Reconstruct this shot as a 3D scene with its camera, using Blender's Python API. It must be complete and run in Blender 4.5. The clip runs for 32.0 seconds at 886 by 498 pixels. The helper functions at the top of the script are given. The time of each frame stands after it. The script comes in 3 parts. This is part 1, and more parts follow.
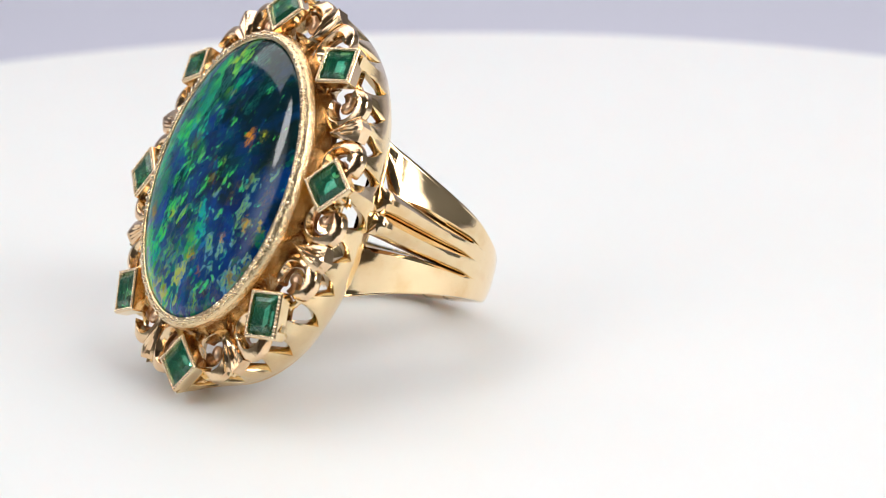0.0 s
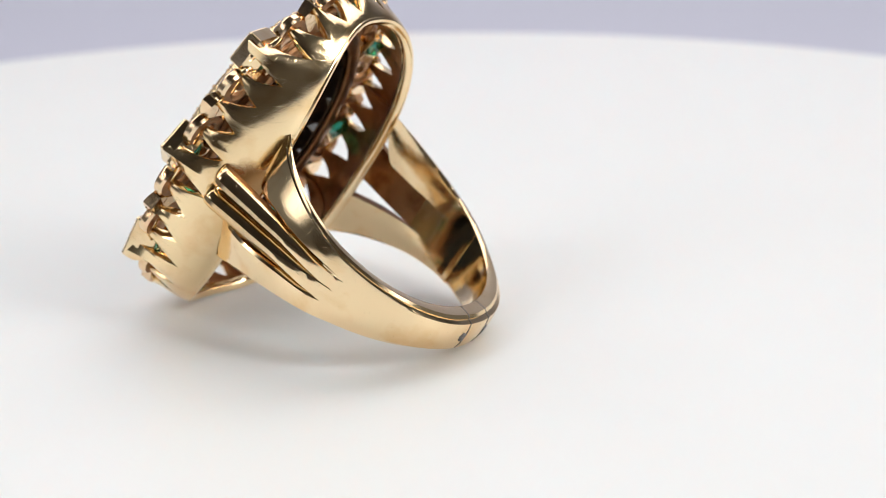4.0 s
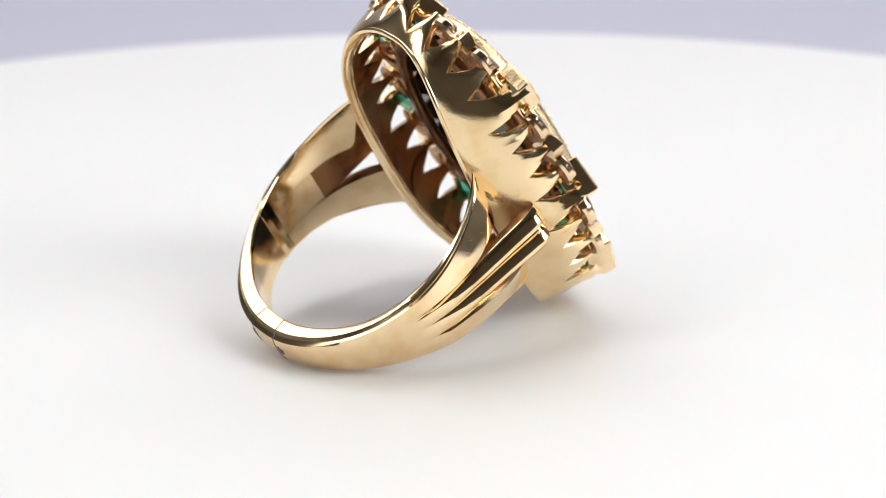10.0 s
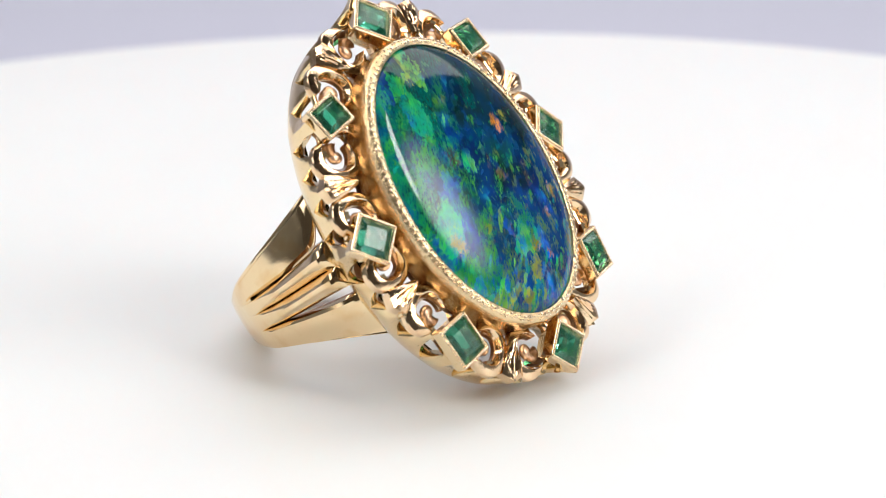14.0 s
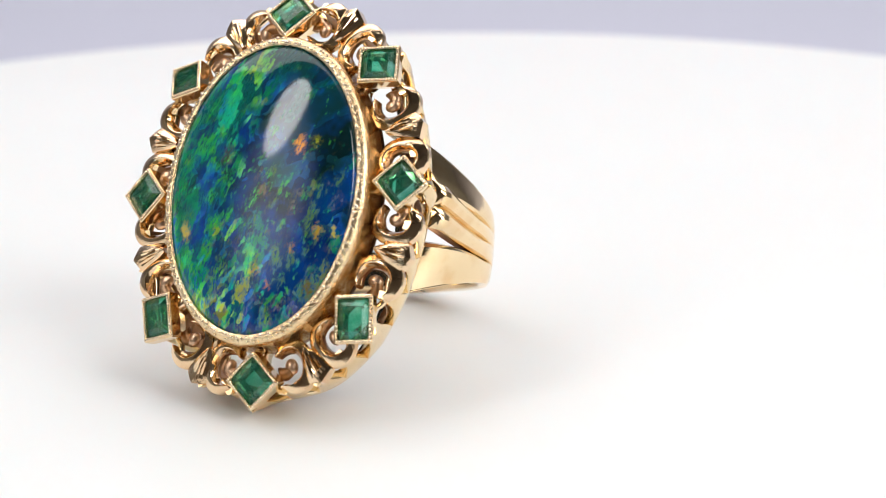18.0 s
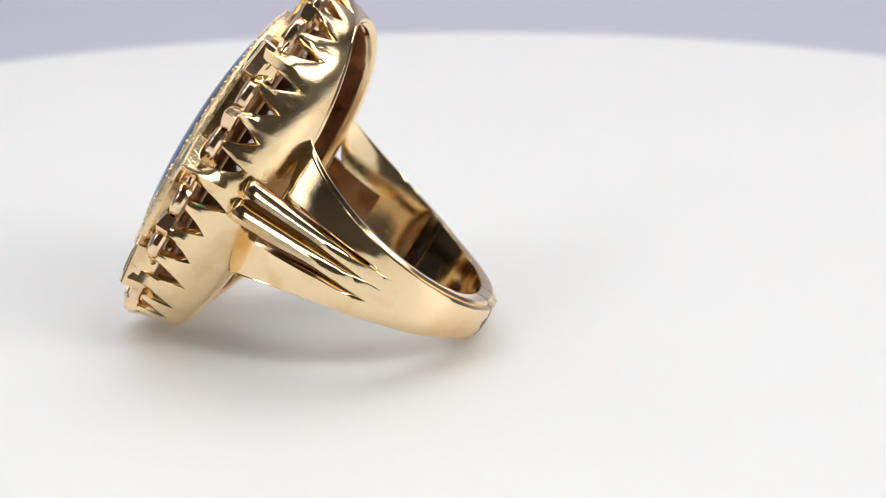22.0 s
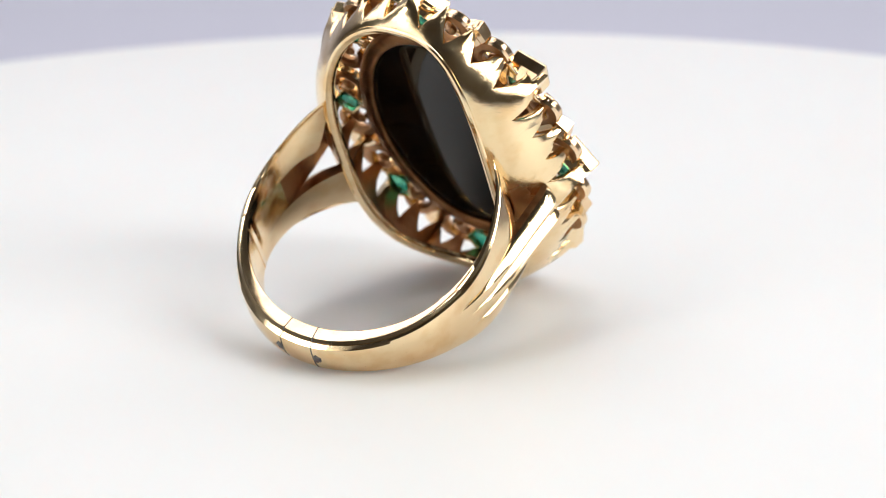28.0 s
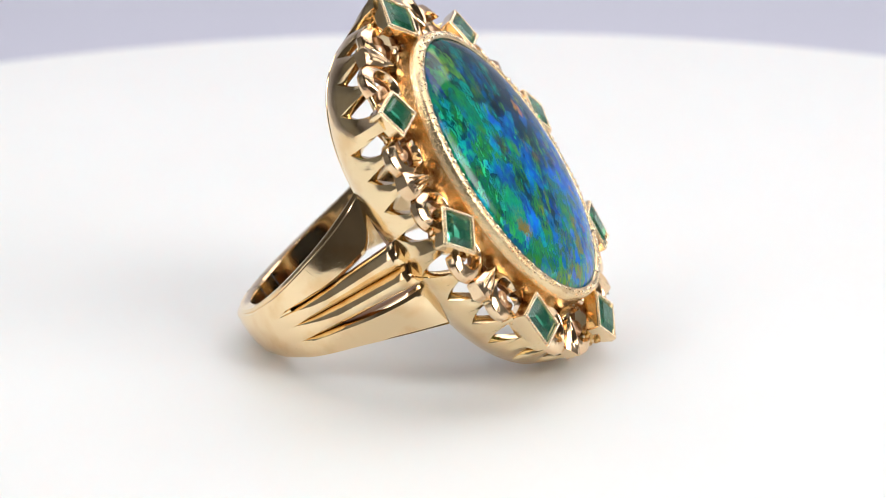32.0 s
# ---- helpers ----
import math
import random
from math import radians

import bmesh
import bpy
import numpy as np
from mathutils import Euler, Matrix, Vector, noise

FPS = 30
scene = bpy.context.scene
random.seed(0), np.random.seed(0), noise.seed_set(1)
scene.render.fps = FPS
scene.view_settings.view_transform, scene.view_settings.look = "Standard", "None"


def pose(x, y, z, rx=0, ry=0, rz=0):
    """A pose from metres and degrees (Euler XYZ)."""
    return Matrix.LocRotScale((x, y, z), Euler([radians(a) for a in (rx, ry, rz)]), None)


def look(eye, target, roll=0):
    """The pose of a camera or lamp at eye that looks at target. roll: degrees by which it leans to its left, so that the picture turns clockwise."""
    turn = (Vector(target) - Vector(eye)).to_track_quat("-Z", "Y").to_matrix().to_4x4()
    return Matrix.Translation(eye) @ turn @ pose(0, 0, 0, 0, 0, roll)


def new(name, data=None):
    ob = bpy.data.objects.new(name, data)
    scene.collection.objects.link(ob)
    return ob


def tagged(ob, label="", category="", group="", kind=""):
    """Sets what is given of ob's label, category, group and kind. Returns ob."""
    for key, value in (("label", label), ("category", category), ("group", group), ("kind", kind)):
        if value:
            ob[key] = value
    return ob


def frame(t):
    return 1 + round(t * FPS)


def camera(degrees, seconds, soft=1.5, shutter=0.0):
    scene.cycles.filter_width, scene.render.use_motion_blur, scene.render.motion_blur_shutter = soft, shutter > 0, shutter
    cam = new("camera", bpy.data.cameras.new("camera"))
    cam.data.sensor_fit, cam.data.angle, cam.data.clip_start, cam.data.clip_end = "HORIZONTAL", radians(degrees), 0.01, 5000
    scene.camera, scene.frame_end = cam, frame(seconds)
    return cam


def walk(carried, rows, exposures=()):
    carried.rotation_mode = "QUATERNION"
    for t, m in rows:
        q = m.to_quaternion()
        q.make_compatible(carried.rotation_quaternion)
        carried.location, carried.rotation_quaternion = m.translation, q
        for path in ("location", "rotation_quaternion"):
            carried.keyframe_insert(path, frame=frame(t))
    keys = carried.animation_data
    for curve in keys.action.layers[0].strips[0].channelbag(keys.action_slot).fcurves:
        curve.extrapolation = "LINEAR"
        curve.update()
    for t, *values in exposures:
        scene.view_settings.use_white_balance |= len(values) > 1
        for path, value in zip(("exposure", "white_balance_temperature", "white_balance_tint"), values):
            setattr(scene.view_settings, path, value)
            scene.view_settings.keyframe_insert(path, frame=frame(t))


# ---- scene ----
# ---- camera: stands still beside a small turntable ----
cam = camera(24.34, 32.0, soft=0.35)
cam.data.dof.use_dof = True
cam.data.dof.focus_distance = 0.1392
cam.data.dof.aperture_fstop = 48.0
EYE = pose(0.0, -0.14, 0.05385, 90 - 18.83, 0, -2.25) @ pose(0, 0, 0, 0, 0, -1.26)
EXPOSURES = [(0.0, 0.220), (2.0, 0.120), (7.0, 0.180), (11.0, 0.245), (13.0, 0.275), (17.0, 0.335), (19.1, 0.220), (21.1, 0.120), (26.1, 0.180), (30.1, 0.245), (32.0, 0.275)]
walk(cam, [(0.0, EYE), (32.0, EYE)], EXPOSURES)

PERIOD = 19.09  # seconds for one turn of the table

# ---- light: two softboxes with bright middles, an added fill lamp behind, in a dim room ----
world = bpy.data.worlds.new("studio_world")
scene.world = world
world.use_nodes = True
world.node_tree.nodes["Background"].inputs[0].default_value = (0.9, 0.92, 1.0, 1)
world.node_tree.nodes["Background"].inputs[1].default_value = 0.07


def softbox(name, direction, distance, width, height, watts, colour=(1, 1, 1), shape="RECTANGLE", fade=0.0):
    data = bpy.data.lights.new(name, "AREA")
    data.shape, data.size, data.size_y = shape, width, height
    data.energy, data.color = watts, colour
    if fade:
        # the cloth glows most in its middle and fades towards its rim
        data.use_nodes = True
        nt = data.node_tree
        uv = nt.nodes.new("ShaderNodeNewGeometry")
        d = nt.nodes.new("ShaderNodeVectorMath")
        d.operation = "DISTANCE"
        d.inputs[1].default_value = (0.5, 0.5, 0)
        nt.links.new(uv.outputs["Parametric"], d.inputs[0])
        glow = nt.nodes.new("ShaderNodeMapRange")
        glow.interpolation_type = "SMOOTHSTEP"
        glow.inputs["From Min"].default_value, glow.inputs["From Max"].default_value = 0.5, 0.1
        glow.inputs["To Min"].default_value, glow.inputs["To Max"].default_value = 0.0, fade
        nt.links.new(d.outputs["Value"], glow.inputs["Value"])
        nt.links.new(glow.outputs["Result"], nt.nodes["Emission"].inputs["Strength"])
    ob = new(name, data)
    d = Vector(direction).normalized()
    ob.matrix_world = look(d * distance, (0, 0, 0.012))
    return ob


WARM = (1.0, 1.0, 0.99)
softbox("softbox_west", (-0.68, -0.38, 0.56), 0.58, 0.36, 0.46, 0.34, WARM, "ELLIPSE", 2.4)
softbox("softbox_west_core", (-0.585, -0.19, 0.79), 0.54, 0.09, 0.21, 0.4, WARM, "ELLIPSE")
softbox("softbox_east", (0.74, -0.42, 0.50), 0.58, 0.42, 0.40, 1.2, WARM, "ELLIPSE", 2.4)
softbox("softbox_east_core", (0.48, -0.48, 0.73), 0.54, 0.065, 0.25, 0.5, WARM, "ELLIPSE")
# unseen broad lamp added to brighten the table and soften its shadows
softbox("fill_lamp_back", (0.02, 0.55, 0.83), 0.80, 1.6, 0.9, 9.4, (1.0, 0.995, 0.99))


# ---- materials ----
def material(name):
    m = bpy.data.materials.new(name)
    m.use_nodes = True
    nt = m.node_tree
    return m, nt, nt.nodes["Principled BSDF"]


def node(nt, kind, **values):
    n = nt.nodes.new(kind)
    for key, value in values.items():
        n.inputs[key].default_value = value
    return n


def coords(nt, scale):
    tc = nt.nodes.new("ShaderNodeTexCoord")
    mp = nt.nodes.new("ShaderNodeMapping")
    mp.inputs["Scale"].default_value = scale
    nt.links.new(tc.outputs["Object"], mp.inputs["Vector"])
    return mp.outputs["Vector"]


def ramp(nt, source, stops):
    r = nt.nodes.new("ShaderNodeValToRGB")
    e = r.color_ramp.elements
    e[0].position, e[0].color = stops[0][0], (*stops[0][1], 1)
    e[1].position, e[1].color = stops[-1][0], (*stops[-1][1], 1)
    for p, c in stops[1:-1]:
        k = e.new(p)
        k.color = (*c, 1)
    nt.links.new(source, r.inputs["Fac"])
    return r.outputs["Color"]


def mix(nt, fac, a, b, mode="MIX"):
    n = nt.nodes.new("ShaderNodeMix")
    n.data_type, n.blend_type = "RGBA", mode
    for sock, v in ((n.inputs[0], fac), (n.inputs[6], a), (n.inputs[7], b)):
        if isinstance(v, bpy.types.NodeSocket):
            nt.links.new(v, sock)
        elif isinstance(v, tuple):
            sock.default_value = (*v, 1)
        else:
            sock.default_value = v
    return n.outputs[2]


def maths(nt, op, a, b=0.0, clamp=False):
    n = nt.nodes.new("ShaderNodeMath")
    n.operation, n.use_clamp = op, clamp
    for sock, v in ((n.inputs[0], a), (n.inputs[1], b)):
        if isinstance(v, bpy.types.NodeSocket):
            nt.links.new(v, sock)
        else:
            sock.default_value = v
    return n.outputs[0]


def gold(name, colour, deep, rough_lo, rough_hi, relief, depth=0.02, grain=6.0, wave=4.0, grit=1.0, hair=0.0):
    m, nt, p = material(name)
    v = coords(nt, (1000, 1000, 1000))
    broad = node(nt, "ShaderNodeTexNoise", Scale=0.45, Detail=3.0)
    fine = node(nt, "ShaderNodeTexNoise", Scale=grain, Detail=4.0)
    for n in (broad, fine):
        nt.links.new(v, n.inputs["Vector"])
    scratch_v = coords(nt, (900, 7000, 3500))
    scratch = node(nt, "ShaderNodeTexNoise", Scale=1.6, Detail=2.0)
    nt.links.new(scratch_v, scratch.inputs["Vector"])
    nt.links.new(ramp(nt, broad.outputs["Fac"], [(0.32, deep), (0.52, colour)]), p.inputs["Base Color"])
    p.inputs["Metallic"].default_value = 1.0
    rough = nt.nodes.new("ShaderNodeMapRange")
    rough.inputs["To Min"].default_value, rough.inputs["To Max"].default_value = rough_lo, rough_hi
    nt.links.new(maths(nt, "ADD", maths(nt, "MULTIPLY", fine.outputs["Fac"], 0.5), maths(nt, "MULTIPLY", broad.outputs["Fac"], 0.5)), rough.inputs["Value"])
    nt.links.new(rough.outputs["Result"], p.inputs["Roughness"])
    bump = node(nt, "ShaderNodeBump", Strength=relief, Distance=depth * 0.001)
    hairs = None
    if hair:
        # hair scratches: thin bent lines in three directions, here and there
        for turn, where in (((20, 35, 10), 0.0), ((-30, 15, 70), 17.0), ((65, -20, 130), 41.0)):
            mp = nt.nodes.new("ShaderNodeMapping")
            mp.inputs["Location"].default_value = (where, where, where)
            mp.inputs["Rotation"].default_value = tuple(radians(d) for d in turn)
            mp.inputs["Scale"].default_value = (0.05, 0.8, 0.8)
            nt.links.new(v, mp.inputs["Vector"])
            line = node(nt, "ShaderNodeTexNoise", Scale=1.0, Detail=0.0)
            nt.links.new(mp.outputs["Vector"], line.inputs["Vector"])
            thin = ramp(nt, maths(nt, "ABSOLUTE", maths(nt, "SUBTRACT", line.outputs["Fac"], 0.5)), [(0.0, (1, 1, 1)), (0.010, (0, 0, 0))])
            spread = node(nt, "ShaderNodeTexNoise", Scale=1.6, Detail=1.0)
            nt.links.new(mp.outputs["Vector"], spread.inputs["Vector"])
            thin = maths(nt, "MULTIPLY", thin, ramp(nt, spread.outputs["Fac"], [(0.52, (0, 0, 0)), (0.62, (1, 1, 1))]))
            hairs = thin if hairs is None else maths(nt, "MAXIMUM", hairs, thin)
        deep_cut = node(nt, "ShaderNodeBump", Strength=hair, Distance=0.00002)
        deep_cut.invert = True
        nt.links.new(hairs, deep_cut.inputs["Height"])
        nt.links.new(deep_cut.outputs["Normal"], bump.inputs["Normal"])
    nt.links.new(maths(nt, "ADD", maths(nt, "MULTIPLY", broad.outputs["Fac"], wave), maths(nt, "MULTIPLY", maths(nt, "ADD", fine.outputs["Fac"], scratch.outputs["Fac"]), grit)), bump.inputs["Height"])
    nt.links.new(bump.outputs["Normal"], p.inputs["Normal"])
    return m


GOLD = gold("polished_gold", (0.94, 0.735, 0.455), (0.87, 0.62, 0.335), 0.06, 0.17, 0.22, grit=0.5, hair=0.12)
GOLD_CHASED = gold("chased_gold", (0.93, 0.70, 0.45), (0.78, 0.51, 0.29), 0.06, 0.17, 0.45, 0.025, 3.5)
# rough unpolished gold, darkened so that its colour carries the shade of recesses
GOLD_RAW_SHADED = gold("unpolished_shaded_inner_gold", (0.40, 0.21, 0.10), (0.21, 0.095, 0.04), 0.28, 0.48, 0.8, 0.03, 2.0)
GOLD_WALL = gold("polished_wall_gold", (0.93, 0.73, 0.44), (0.85, 0.61, 0.325), 0.09, 0.23, 0.32, grit=0.8, hair=0.2)


def tarnish(m):
    """Brown flux stains where the ribs were soldered to the wall."""
    nt = m.node_tree
    p = nt.nodes["Principled BSDF"]
    v = coords(nt, (1000, 1000, 1000))
    cloud = node(nt, "ShaderNodeTexNoise", Scale=0.9, Detail=5.0, Roughness=0.7)
    nt.links.new(v, cloud.inputs["Vector"])
    place = nt.nodes.new("ShaderNodeSeparateXYZ")
    nt.links.new(v, place.inputs[0])
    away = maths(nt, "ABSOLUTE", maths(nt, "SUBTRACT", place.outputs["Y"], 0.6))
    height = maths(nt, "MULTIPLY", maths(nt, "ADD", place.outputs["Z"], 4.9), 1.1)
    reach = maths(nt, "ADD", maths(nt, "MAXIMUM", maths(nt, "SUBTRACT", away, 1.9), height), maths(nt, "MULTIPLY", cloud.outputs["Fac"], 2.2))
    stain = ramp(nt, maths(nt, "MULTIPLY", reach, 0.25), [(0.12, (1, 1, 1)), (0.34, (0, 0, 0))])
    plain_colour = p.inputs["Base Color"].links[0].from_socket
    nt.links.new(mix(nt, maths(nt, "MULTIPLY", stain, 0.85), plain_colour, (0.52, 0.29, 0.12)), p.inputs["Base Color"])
    plain_rough = p.inputs["Roughness"].links[0].from_socket
    nt.links.new(maths(nt, "ADD", plain_rough, maths(nt, "MULTIPLY", stain, 0.18)), p.inputs["Roughness"])


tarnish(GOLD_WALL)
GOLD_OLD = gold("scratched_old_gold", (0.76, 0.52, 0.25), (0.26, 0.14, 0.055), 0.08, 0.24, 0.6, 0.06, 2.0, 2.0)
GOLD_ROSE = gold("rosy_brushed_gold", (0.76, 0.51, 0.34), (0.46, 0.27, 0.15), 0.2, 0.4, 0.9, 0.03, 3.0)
GOLD_HAMMERED = gold("hammered_gold", (0.90, 0.70, 0.42), (0.84, 0.61, 0.34), 0.14, 0.34, 1.0, 0.05, 3.4)
GOLD_BEADED = gold("beaded_gold", (0.95, 0.78, 0.56), (0.86, 0.64, 0.40), 0.1, 0.22, 0.6)


def solder():
    m, nt, p = material("grey_solder")
    n = node(nt, "ShaderNodeTexNoise", Scale=4.0, Detail=4.0)
    nt.links.new(coords(nt, (1000, 1000, 1000)), n.inputs["Vector"])
    nt.links.new(ramp(nt, n.outputs["Fac"], [(0.3, (0.09, 0.09, 0.1)), (0.7, (0.3, 0.29, 0.28))]), p.inputs["Base Color"])
    p.inputs["Metallic"].default_value, p.inputs["Roughness"].default_value = 0.7, 0.45
    return m


SOLDER = solder()


def emerald_stuff():
    m, nt, p = material("emerald")
    v = coords(nt, (1000, 1000, 1000))
    n = node(nt, "ShaderNodeTexNoise", Scale=1.3, Detail=5.0, Roughness=0.65)
    nt.links.new(v, n.inputs["Vector"])
    nt.links.new(ramp(nt, n.outputs["Fac"], [(0.3, (0.02, 0.36, 0.20)), (0.5, (0.07, 0.52, 0.32)), (0.68, (0.34, 0.76, 0.55))]), p.inputs["Base Color"])
    p.inputs["Roughness"].default_value = 0.04
    p.inputs["IOR"].default_value = 1.58
    p.inputs["Transmission Weight"].default_value = 0.86
    return m


EMERALD = emerald_stuff()


def opal_stuff():
    m, nt, p = material("black_opal")
    v = coords(nt, (1000, 1000, 1000))

    def slanted(stretch, turn, shift):
        """Coordinates drawn out along a slanting line."""
        spin = nt.nodes.new("ShaderNodeMapping")
        spin.inputs["Rotation"].default_value = (0, 0, radians(turn))
        nt.links.new(v, spin.inputs["Vector"])
        mp = nt.nodes.new("ShaderNodeMapping")
        mp.inputs["Location"].default_value = (shift, shift * 0.7, 0)
        mp.inputs["Scale"].default_value = (stretch, 1, 0.45)
        nt.links.new(spin.outputs["Vector"], mp.inputs["Vector"])
        return mp

    def noise_of(scale, stretch, turn, detail, rough=0.6, shift=0.0):
        mp = slanted(stretch, turn, shift)
        n = node(nt, "ShaderNodeTexNoise", Scale=scale, Detail=detail, Roughness=rough)
        nt.links.new(mp.outputs["Vector"], n.inputs["Vector"])
        return n

    def mask(source, lo, hi):
        return ramp(nt, source, [(lo, (0, 0, 0)), (hi, (1, 1, 1))])

    split = nt.nodes.new("ShaderNodeSeparateXYZ")
    nt.links.new(v, split.inputs[0])
    across, up = split.outputs["X"], split.outputs["Y"]

    def lean(source, x, y, start=0.0):
        """A noise that leans towards one end of the stone."""
        part_x = maths(nt, "MULTIPLY", across, x)
        part_y = maths(nt, "MULTIPLY", up, y)
        return maths(nt, "ADD", maths(nt, "ADD", source, start), maths(nt, "ADD", part_x, part_y))

    def flakes(scale, stretch, turn, shift, ragged):
        """Ragged slivers: the colour that each one drew by chance."""
        mp = slanted(stretch, turn, shift)
        warp = node(nt, "ShaderNodeTexNoise", Scale=scale * 2.2, Detail=4.0, Roughness=0.7)
        nt.links.new(mp.outputs["Vector"], warp.inputs["Vector"])
        push = nt.nodes.new("ShaderNodeVectorMath")
        push.operation = "MULTIPLY_ADD"
        push.inputs[1].default_value = (ragged / scale, ragged / scale, 0)
        nt.links.new(warp.outputs["Color"], push.inputs[0])
        nt.links.new(mp.outputs["Vector"], push.inputs[2])
        vor = node(nt, "ShaderNodeTexVoronoi", Scale=scale)
        nt.links.new(push.outputs[0], vor.inputs["Vector"])
        sep = nt.nodes.new("ShaderNodeSeparateColor")
        nt.links.new(vor.outputs["Color"], sep.inputs[0])
        return sep.outputs

    # body colour: deep blue and teal clouds over a dark stone
    body = noise_of(0.16, 1.3, 30, 4.0, 0.6, 3.1)
    colour = ramp(nt, lean(body.outputs["Fac"], -0.002, -0.016), [(0.30, (0.002, 0.022, 0.018)), (0.42, (0.002, 0.030, 0.040)), (0.50, (0.002, 0.040, 0.16)), (0.60, (0.003, 0.050, 0.30)), (0.72, (0.002, 0.055, 0.20))])
    streak = noise_of(2.6, 3.0, 20, 5.0, 0.65, 15.0)
    soft = mask(streak.outputs["Fac"], 0.38, 0.55)
    layers = (
        (0.28, 1.2, 70, 5.0, 0.46, 0.62, (0.0, 0.075, 0.038), 1.0, 0.6, -0.014, 0.014, False),
        (0.26, 1.5, 20, 3.0, 0.45, 0.60, (0.002, 0.11, 0.46), 47.0, 0.85, 0.0, -0.010, False),
        (0.30, 1.4, 55, 5.0, 0.53, 0.66, (0.002, 0.018, 0.022), 7.7, 0.8, 0.010, 0.012, False),
        (0.30, 1.6, 30, 5.0, 0.52, 0.64, (0.0, 0.36, 0.31), 12.0, 0.85, -0.016, 0.004, True),
        (0.33, 1.9, 24, 6.0, 0.545, 0.66, (0.008, 0.38, 0.10), 21.0, 0.9, -0.014, -0.002, True),
        (0.46, 2.1, 34, 6.0, 0.575, 0.65, (0.05, 0.52, 0.06), 33.0, 0.9, -0.010, -0.004, True),
        (0.50, 2.0, 16, 6.0, 0.59, 0.68, (0.15, 0.32, 0.02), 58.0, 0.7, 0.004, -0.012, True),
        (0.34, 1.8, 10, 5.0, 0.56, 0.72, (0.004, 0.11, 0.70), 66.0, 0.8, -0.004, -0.004, False),
        (0.60, 1.5, 30, 5.0, 0.60, 0.68, (0.24, 0.17, 0.05), 81.0, 0.4, 0.002, -0.010, True),
        (0.9, 2.2, 22, 5.0, 0.61, 0.68, (0.01, 0.42, 0.24), 101.0, 0.8, -0.008, 0.002, True),
        (1.2, 2.4, 12, 5.0, 0.63, 0.68, (0.08, 0.50, 0.05), 113.0, 0.8, 0.0, -0.004, True))
    tilt = None
    BLUE_LEAN, GREEN_LEAN = (0.19, 0.60, 0.86), (0.67, 0.55, 0.95)
    for scale, stretch, turn, detail, lo, hi, tint, shift, most, x, y, streaked in layers:
        n = noise_of(scale, stretch, turn, detail, 0.55, shift)
        fac = maths(nt, "MULTIPLY", mask(lean(n.outputs["Fac"], x, y), lo, hi), most)
        if streaked:
            fac = maths(nt, "MULTIPLY", fac, soft)
        colour = mix(nt, fac, colour, tint)
        # blue and cyan flakes lean one way, green ones the other: they flash in turn
        slope = {47.0: BLUE_LEAN, 66.0: BLUE_LEAN, 12.0: BLUE_LEAN, 21.0: GREEN_LEAN, 33.0: GREEN_LEAN, 58.0: GREEN_LEAN, 101.0: BLUE_LEAN, 113.0: GREEN_LEAN}.get(shift, (0.5, 0.5, 1.0))
        tilt = mix(nt, maths(nt, "GREATER_THAN", fac, 0.3), tilt if tilt is not None else BLUE_LEAN, slope)
    # a green haze along one edge, a dark teal field above, gold specks below
    west = maths(nt, "MULTIPLY", maths(nt, "SUBTRACT", maths(nt, "MULTIPLY", across, -0.16), 0.35), 1.0, True)
    shade = maths(nt, "MULTIPLY", maths(nt, "ADD", maths(nt, "MULTIPLY", across, 0.05), maths(nt, "MULTIPLY", up, 0.085)), 1.0, True)
    haze = noise_of(0.7, 2.0, 22, 5.0, 0.6, 131.0)
    colour = mix(nt, maths(nt, "MULTIPLY", shade, 0.65), colour, (0.001, 0.035, 0.045))
    colour = mix(nt, maths(nt, "MULTIPLY", west, maths(nt, "MULTIPLY", mask(haze.outputs["Fac"], 0.48, 0.60), 0.85)), colour, (0.01, 0.45, 0.13))
    region = noise_of(0.22, 1.2, 60, 3.0, 0.55, 31.0)
    fibre = noise_of(2.0, 2.2, 17, 5.0, 0.7, 15.0)
    feather = mask(fibre.outputs["Fac"], 0.36, 0.52)
    HUES = [(0.22, (0.003, 0.03, 0.24)), (0.36, (0.003, 0.07, 0.40)), (0.45, (0.0, 0.17, 0.30)), (0.54, (0.0, 0.28, 0.16)), (0.64, (0.01, 0.42, 0.09)), (0.76, (0.10, 0.60, 0.05)), (0.88, (0.26, 0.58, 0.03)), (0.97, (0.40, 0.40, 0.03))]
    LEANS = [(0.3, (0.22, 0.60, 0.90)), (0.5, (0.36, 0.46, 0.95)), (0.75, (0.68, 0.54, 0.95))]
    # size, stretch, turn, start, raggedness, share, most, lean across and up
    for scale, stretch, turn, shift, ragged, share, most, x, y in (
            (0.36, 1.8, 24, 19.0, 1.2, 0.18, 0.68, -0.024, 0.004), (0.62, 2.0, 12, 43.0, 1.2, 0.13, 0.8, -0.012, -0.010), (1.2, 2.6, 32, 77.0, 1.0, 0.06, 0.75, -0.006, -0.014)):
        draw = flakes(scale, stretch, turn, shift, ragged)
        local = maths(nt, "MULTIPLY", maths(nt, "SUBTRACT", region.outputs["Fac"], 0.5), 1.3)
        pick = maths(nt, "ADD", maths(nt, "MULTIPLY", draw[0], 0.62), maths(nt, "ADD", lean(local, -0.010, -0.002), 0.20))
        tint = ramp(nt, pick, HUES)
        shown = mask(lean(maths(nt, "ADD", draw[1], maths(nt, "MULTIPLY", local, 0.5)), x, y), 1 - share - 0.01, 1 - share + 0.16)
